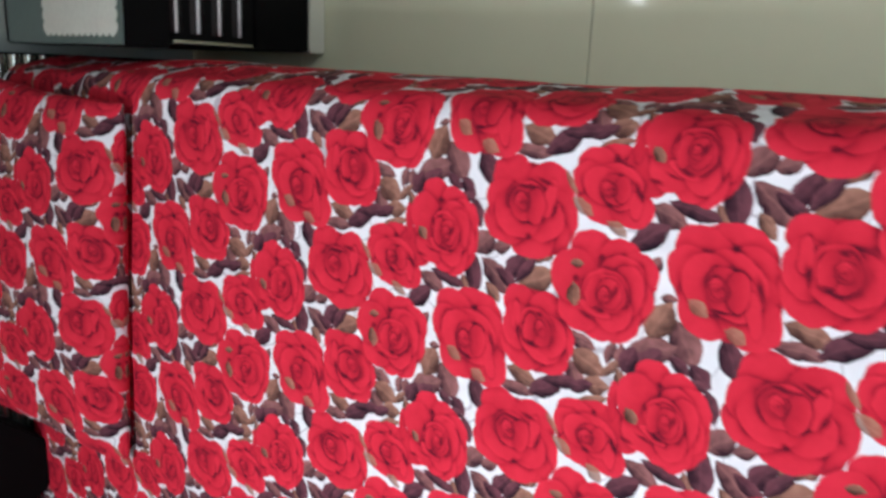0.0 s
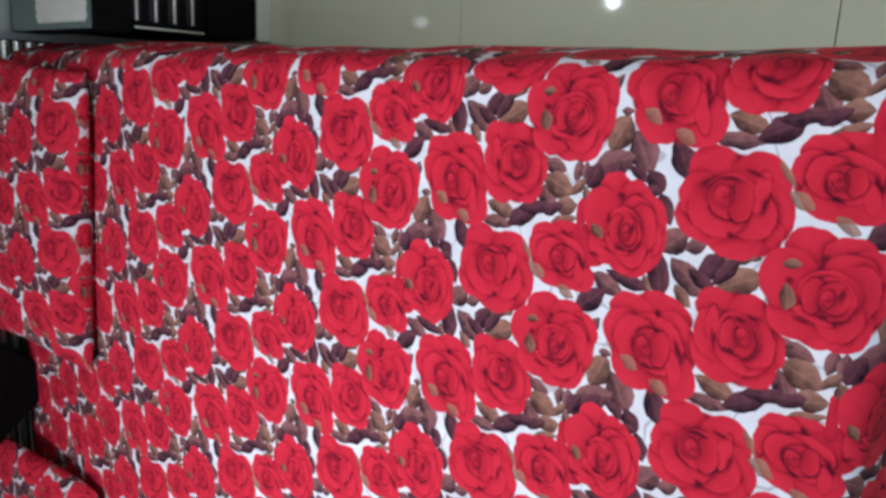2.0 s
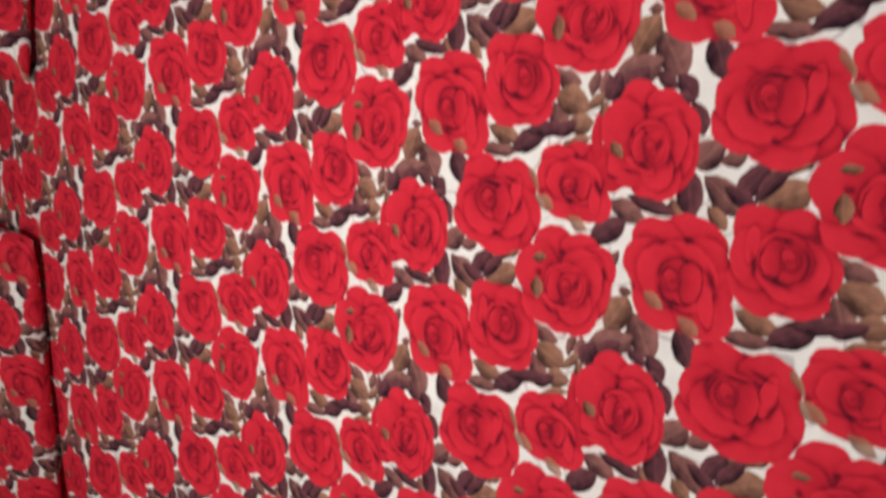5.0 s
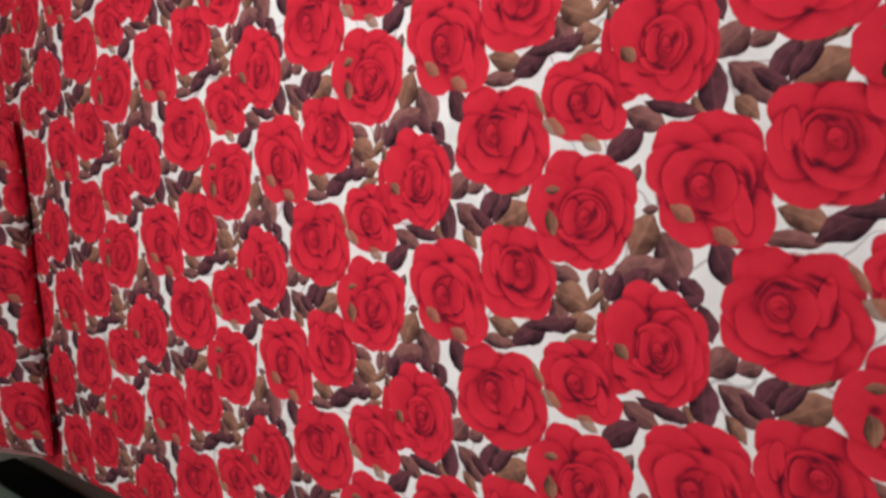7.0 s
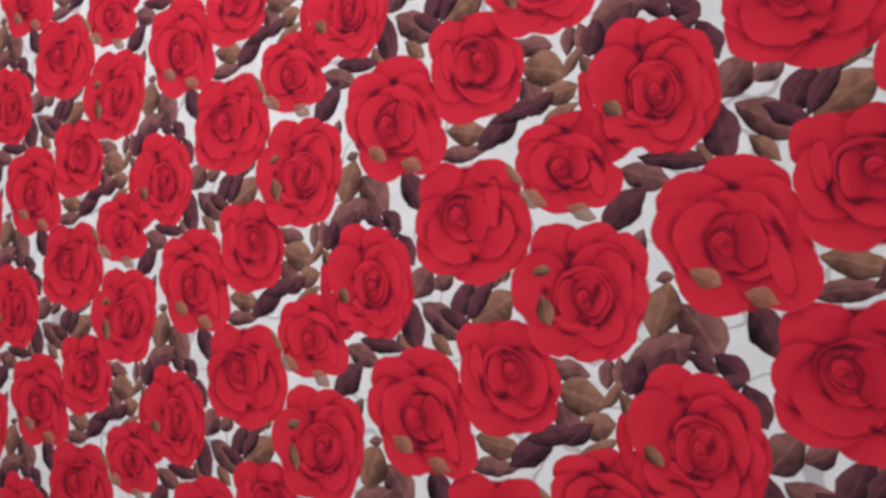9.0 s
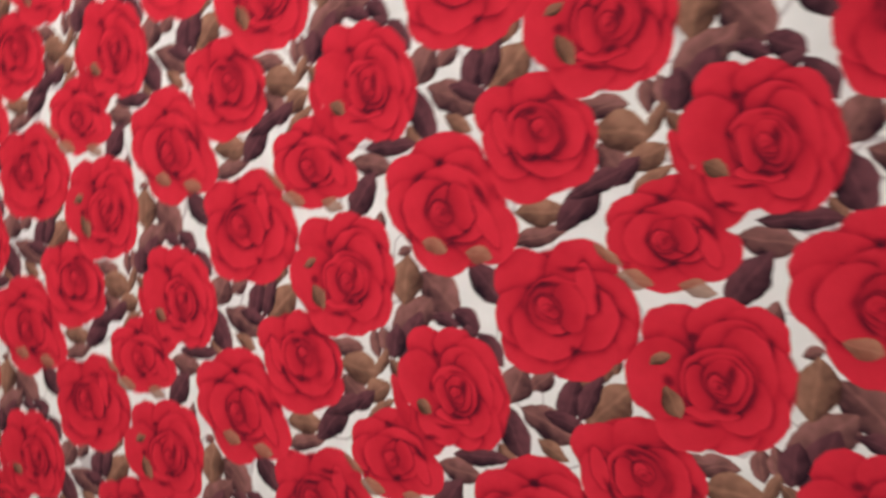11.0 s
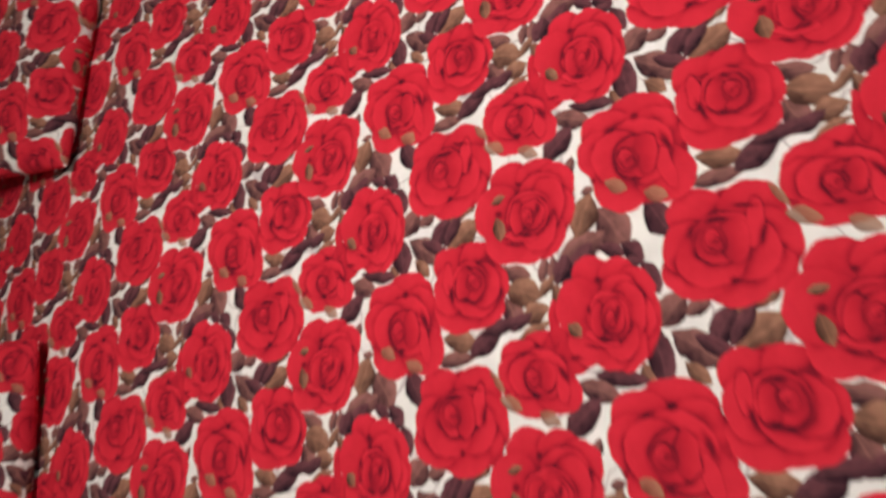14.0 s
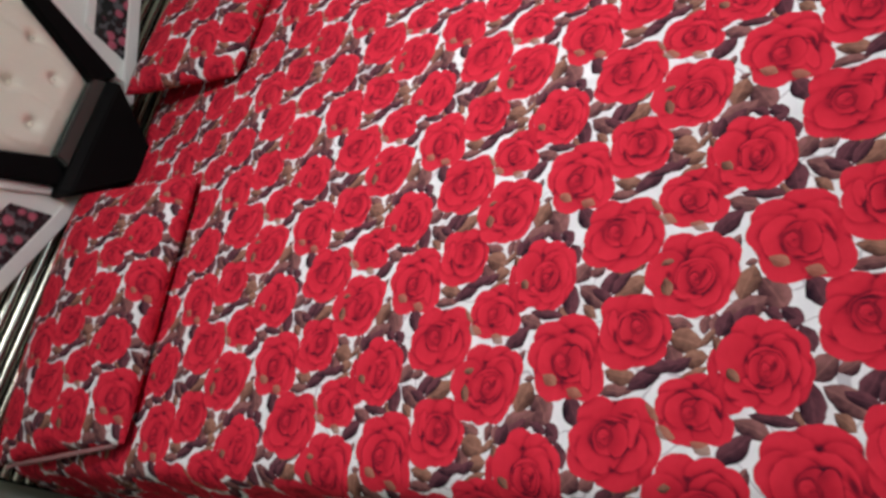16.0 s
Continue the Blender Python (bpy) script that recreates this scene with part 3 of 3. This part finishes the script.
    part("bevel_strip", prism([(CX - 0.158, 0.722), (CX + 0.158, 0.722), (CX + 0.140, 0.765), (CX - 0.140, 0.765)], 2.128, 2.165, 0.006), BEVEL, head, "grey-green glossy bevel strip")
    # black block below the tufted centre, standing out between the pillows
    bm = bmesh.new()
    rings = [((0.200, 0.725), 2.120), ((0.198, 0.700), 2.095), ((0.060, 0.545), 2.092), ((0.050, 0.440), 2.100)]
    vs = []
    for (hx, z), y in rings:
        vs.append([bm.verts.new((CX - 0.04 - hx, y, z)), bm.verts.new((CX - 0.04 + hx, y, z)), bm.verts.new((CX - 0.04 + hx, 2.20, z)), bm.verts.new((CX - 0.04 - hx, 2.20, z))])
    for a, b in zip(vs, vs[1:]):
        for k in range(4):
            bm.faces.new([a[k], a[(k + 1) % 4], b[(k + 1) % 4], b[k]])
    bm.faces.new(vs[0])
    bm.faces.new(vs[-1][::-1])
    bmesh.ops.bevel(bm, geom=list(bm.edges), offset=0.004, segments=2, affect="EDGES")
    part("centre_block", bm, BLACK, head, "black lacquered tapered block")
    return root


bed()

bm = box(BED_L + 0.012, BED_R - 0.012, 0.040, BED_HEAD, 0.241, TOP - 0.012, 0.05)
tagged(part("mattress", bm, MATTRESS, smooth=True), "thick mattress covered by a printed sheet", "mattress")

# the sheet, laid flat on top, rounded over the edges and tucked in below
IN = 0.050
DROP = 0.40


def hang(d):
    """How far out and how far down the cloth is, d along it past the flat top."""
    r = 0.047
    if d < r * math.pi / 2:
        return r * math.sin(d / r), r * (1 - math.cos(d / r))
    s = d - r * math.pi / 2
    k = min(1.0, s / 0.24)
    return r + 0.022 * math.sin(k * math.pi * 0.9) - 0.03 * max(0.0, s - 0.22) / 0.09, r + s * 0.97


def head_rise(y):
    """The bed's top rises a little towards the pillows."""
    k = min(1.0, max(0.0, (y - 0.95) / 0.65))
    return 0.032 * k * k * (3 - 2 * k)


def sheet_point(s, t):
    """From metres on the cloth to the bed."""
    cx = min(max(s, BED_L + IN), BED_R - IN)
    cy = max(t, BED_FOOT + IN)
    dx, dy = s - cx, t - cy
    d = math.hypot(dx, dy)
    p = Vector((s * 2.2, t * 2.2, 0.3))
    wave = 0.0045 * noise.noise(p) + 0.0022 * noise.noise(p * 3.1) + 0.0010 * noise.noise(p * 8.0)
    if d < 1e-9:
        edge = min(1.0, (min(s - BED_L, BED_R - s, t - BED_FOOT)) / 0.2)
        return (s, t, TOP - 0.003 + wave * edge + head_rise(t))
    o, z = hang(d)
    ripple = 0.007 * noise.noise(Vector((s * 5, t * 5, 2.0))) * min(1.0, d / 0.08)
    o += ripple
    if dx > 0:    # the side stands out a little towards the head
        k = min(1.0, max(0.0, (t - 0.7) / 0.7))
        o += 0.007 * k * k * (3 - 2 * k) * min(1.0, d / 0.06)
    return (cx + dx / d * o, cy + dy / d * o, TOP - 0.003 - z + wave * 0.3 + head_rise(t))


NU, NV = 230, 220
S0, S1, T0, T1 = BED_L + IN - DROP, BED_R - IN + DROP, BED_FOOT + IN - DROP, BED_HEAD - 0.005
sheet = new("bed_sheet", grid_mesh("bed_sheet", NU, NV, lambda u, v: sheet_point(S0 + u * (S1 - S0), T0 + v * (T1 - T0)),
                                   lambda u, v: (S0 + u * (S1 - S0), T0 + v * (T1 - T0)), COTTON))
tagged(sheet, "white cotton sheet printed with red roses, tucked over a mattress", "bed sheet")


def pillow(x, y, z, turn, half_w, half_d, shift, outer, inner, rear_in, rise):
    """A flat pillow in a cover of the same print."""
    def shape(sgn):
        def place(u, v):
            a, b = math.sin((u - 0.5) * math.pi), math.sin((v - 0.5) * math.pi)
            k = (max(0.0, 1 - abs(a) ** 3.2) * max(0.0, 1 - abs(b) ** 2.6)) ** 0.42
            px = a * half_w * (1 - 0.03 * (1 - abs(b)) * abs(a) ** 6)
            side = (1 + a * inner) / 2     # 0 at the outer end, 1 at the inner
            back = (1 + b) / 2
            px += inner * rear_in * back ** 0.7 * side ** 1.5
            py = b * half_d * (1 - 0.045 * (1 - abs(a)) * abs(b) ** 6) + 0.012 * back * side
            lump = 0.006 * noise.noise(Vector((px * 6 + x * 3, py * 6, sgn)))
            return (px, py, sgn * (0.062 if sgn > 0 else 0.042) * k + lump * k + rise * back ** 1.5 * (0.35 + 0.65 * side))
        return place

    def lengths(sgn, along):
        pts = [Vector(shape(sgn)(k / 200, 0.5) if along else shape(sgn)(0.5, k / 200)) for k in range(201)]
        run = [0.0]
        for p, q in zip(pts, pts[1:]):
            run.append(run[-1] + (q - p).length)
        return [r - run[-1] / 2 for r in run]

    def cloth(sgn):
        ls, lt = lengths(sgn, True), lengths(sgn, False)
        return lambda u, v: (ls[round(u * 200)] + shift[0], lt[round(v * 200)] + shift[1])
    root = new("pillow", grid_mesh("pillow", 101, 81, shape(1), cloth(1), COTTON))
    under = new("underside", grid_mesh("underside", 41, 41, shape(-1), cloth(-1), COTTON))
    under.parent = root
    if outer:
        part("hem", box(outer * (half_w - 0.004), outer * (half_w + 0.006), -half_d * 0.88, half_d * 0.88, -0.004, 0.006, 0.002), PLAIN_HEM, root, "pale stitched hem at the open end")
    root.matrix_world = pose(x, y, z, 4, 0, turn)
    return tagged(root, "flat pillow in a matching red rose cover", "pillow", "pillows on the bed")


pillow(0.534, 1.872, 0.588, -4.6, 0.365, 0.235, (0.37, 0.05), 0, -1, 0.0, 0.05)
pillow(-0.565, 1.862, 0.588, 8, 0.348, 0.235, (0.10, 0.16), -1, 1, 0.09, 0.04)


# ---- bedside cabinets ----
def bedside(x_in, sgn):
    """A cabinet with its bed side at x_in, its front towards the foot of the bed."""
    root = tagged(new("bedside_cabinet"), "black bedside cabinet with a ribbed drawer and a cream plinth", "bedside cabinet", "cabinets beside the bed")
    w, y0, y1 = 0.46, 1.70, 2.19

    def bx(a, b, c, d, e, f, bev=0.003):
        xs = sorted((x_in + sgn * a, x_in + sgn * b))
        return box(xs[0], xs[1], c, d, e, f, bev)
    part("plinth", bx(0.004, w - 0.004, y0 + 0.004, y1, 0.0, 0.052, 0.003), CREAM, root, "cream plinth")
    # light put into the colour: brown for the lit left body, black for the shaded right
    part("body", bx(0.004, w - 0.004, y0 + 0.018, y1, 0.053, 0.416, 0.003), DARK_WOOD if sgn < 0 else BLACK, root, "dark cabinet body")
    part("top", bx(-0.006, w + 0.006, y0 - 0.006, y1, 0.417, 0.512, 0.004), BLACK, root, "thick black top")
    part("glass_top", bx(-0.004, w + 0.004, y0 - 0.004, y1 - 0.03, 0.5125, 0.5185, 0.002), GLASS_TOP, root, "grey-green glass plate")
    low = part("drawer", bx(0.006, w - 0.006, y0, y0 + 0.0175, 0.056, 0.208, 0.003), BLACK, root, "plain black lower drawer front")
    bm = bmesh.new()
    bmesh.ops.create_icosphere(bm, subdivisions=1, radius=0.0135, matrix=Matrix.Translation((x_in + sgn * 0.14, y0 - 0.016, 0.143)))
    part("knob", bm, CRYSTAL, low, "faceted clear crystal knob")
    up = part("drawer", bx(0.006, w - 0.006, y0 + 0.004, y0 + 0.0175, 0.212, 0.414, 0.002), BLACK, root, "upper drawer with ribs and pale highlight strips")
    part("drawer_edge", bx(0.006, 0.012, y0 - 0.001, y0 + 0.0045, 0.218, 0.410, 0.001), RIB if sgn > 0 else BLACK, up)
    for k in range(4):
        z = 0.230 + 0.050 * k
        along = Matrix.Rotation(math.pi / 2, 4, "Y")
        bm = bmesh.new()
        bmesh.ops.create_cone(bm, cap_ends=True, segments=14, radius1=0.0065, radius2=0.0065, depth=w - 0.05,
                              matrix=Matrix.Translation((x_in + sgn * w / 2, y0 + 0.006, z + 0.022)) @ along @ Matrix.Diagonal((2.6, 1.0, 1, 1)))
        slat = part("slat", bm, SLAT, up, "half-round black slat", smooth=True)
        # the highlight on the slat's crest, put in as a thin pale strip
        bm = bmesh.new()
        bmesh.ops.create_cone(bm, cap_ends=True, segments=10, radius1=0.0036, radius2=0.0036, depth=w - 0.052,
                              matrix=Matrix.Translation((x_in + sgn * w / 2, y0 + 0.0005, z + 0.022)) @ along)
        part("strip", bm, SLAT_HIGHLIGHT, slat, "thin pale strip painted as the slat's highlight", smooth=True)
    return root


bedside(0.985, 1)
bedside(-1.082, -1)


def lace_mat(x0, x1, y0, y1, z, sgn):
    """A lace mat with a scalloped edge."""
    ring = []
    step = 0.022
    def run(p, q):
        n = max(2, round((Vector(q) - Vector(p)).length / step))
        d = (Vector(q) - Vector(p)) / n
        nrm = Vector((d.y, -d.x)).normalized()
        for k in range(n):
            for f in range(4):
                c = Vector(p) + d * (k + f / 4)
                ring.append(c + nrm * 0.007 * math.sin(math.pi * f / 4))
    run((x0, y0), (x1, y0))
    run((x1, y0), (x1, y1))
    run((x1, y1), (x0, y1))
    run((x0, y1), (x0, y0))
    bm = bmesh.new()
    f = bm.faces.new([bm.verts.new((c.x, c.y, z)) for c in ring])
    r = bmesh.ops.extrude_face_region(bm, geom=[f])
    bmesh.ops.translate(bm, vec=(0, 0, 0.0022), verts=[v for v in r["geom"] if isinstance(v, bmesh.types.BMVert)])
    return tagged(part("lace_mat", bm, LACE), "white lace mat with a scalloped edge on a glass top", "lace mat", "lace mats")


lace_mat(1.002, 1.40, 1.712, 1.985, 0.5188, 1)
lace_mat(-1.50, -1.11, 1.712, 1.985, 0.5188, -1)


# ---- lamps ----
def downlight(x, y):
    root = tagged(new("ceiling_downlight_and_fill"), "small round recessed downlight, lit; all but the north-east one added as fill", "downlight", "ceiling downlights")
    bm = bmesh.new()
    bmesh.ops.create_cone(bm, cap_ends=True, segments=32, radius1=0.060, radius2=0.060, depth=0.012, matrix=Matrix.Translation((x, y, CEIL - 0.007)))
    part("ring", bm, WHITE_TRIM, root)
    bm = bmesh.new()
    bmesh.ops.create_cone(bm, cap_ends=True, segments=32, radius1=0.032, radius2=0.032, depth=0.006, matrix=Matrix.Translation((x, y, CEIL - 0.0165)))
    part("lens", bm, GLOW_WARM, root)
    return root


# only the first spot is a known lamp, the others house the added fills
for spot in ((1.43, 2.07), (-1.43, 2.07), (-1.75, 0.30), (1.75, 0.30)):
    downlight(*spot)

night = tagged(new("night_lamp"), "tiny plug-in night lamp glowing on a wall", "night lamp")
part("plug", box(1.145, 1.195, 2.215, 2.239, 1.15, 1.21, 0.006), WHITE_TRIM, night)
bm = bmesh.new()
bmesh.ops.create_uvsphere(bm, u_segments=16, v_segments=10, radius=0.007, matrix=Matrix.Translation((1.17, 2.207, 1.18)))
part("bulb", bm, glowing("night_lamp_glass", (1.0, 0.95, 0.85), 45.0), night, smooth=True)

# fixture made up to go with the added main light
panel = tagged(new("added_ceiling_panel"), "square flat ceiling panel added for the main light, lit", "panel light")
part("frame", box(-0.33, 0.33, 0.47, 1.13, CEIL - 0.022, CEIL - 0.001, 0.004), WHITE_TRIM, panel)
part("diffuser", box(-0.30, 0.30, 0.50, 1.10, CEIL - 0.028, CEIL - 0.0225, 0.002), GLOW_MAIN, panel)

# ---- floor tiles ----
SIDE = 0.775
tile_mesh = mesh_of("tile", box(-SIDE / 2 + 0.0012, SIDE / 2 - 0.0012, -SIDE / 2 + 0.0012, SIDE / 2 - 0.0012, -0.004, 0.0, 0.0), TILE)
nx, ny = math.ceil((X1 - X0) / SIDE) + 1, math.ceil((Y1 - Y0) / SIDE) + 1
for i in range(nx):
    for j in range(ny):
        x, y = 1.30 + SIDE * (i - 5), 0.235 + SIDE / 2 + SIDE * (j - 4)
        if X0 - 0.3 < x < X1 + 0.3 and Y0 - 0.3 < y < Y1 + 0.3:
            tile = new("tile", tile_mesh)
            tile.location = (x, y, 0)
            tile.parent = floor_ob
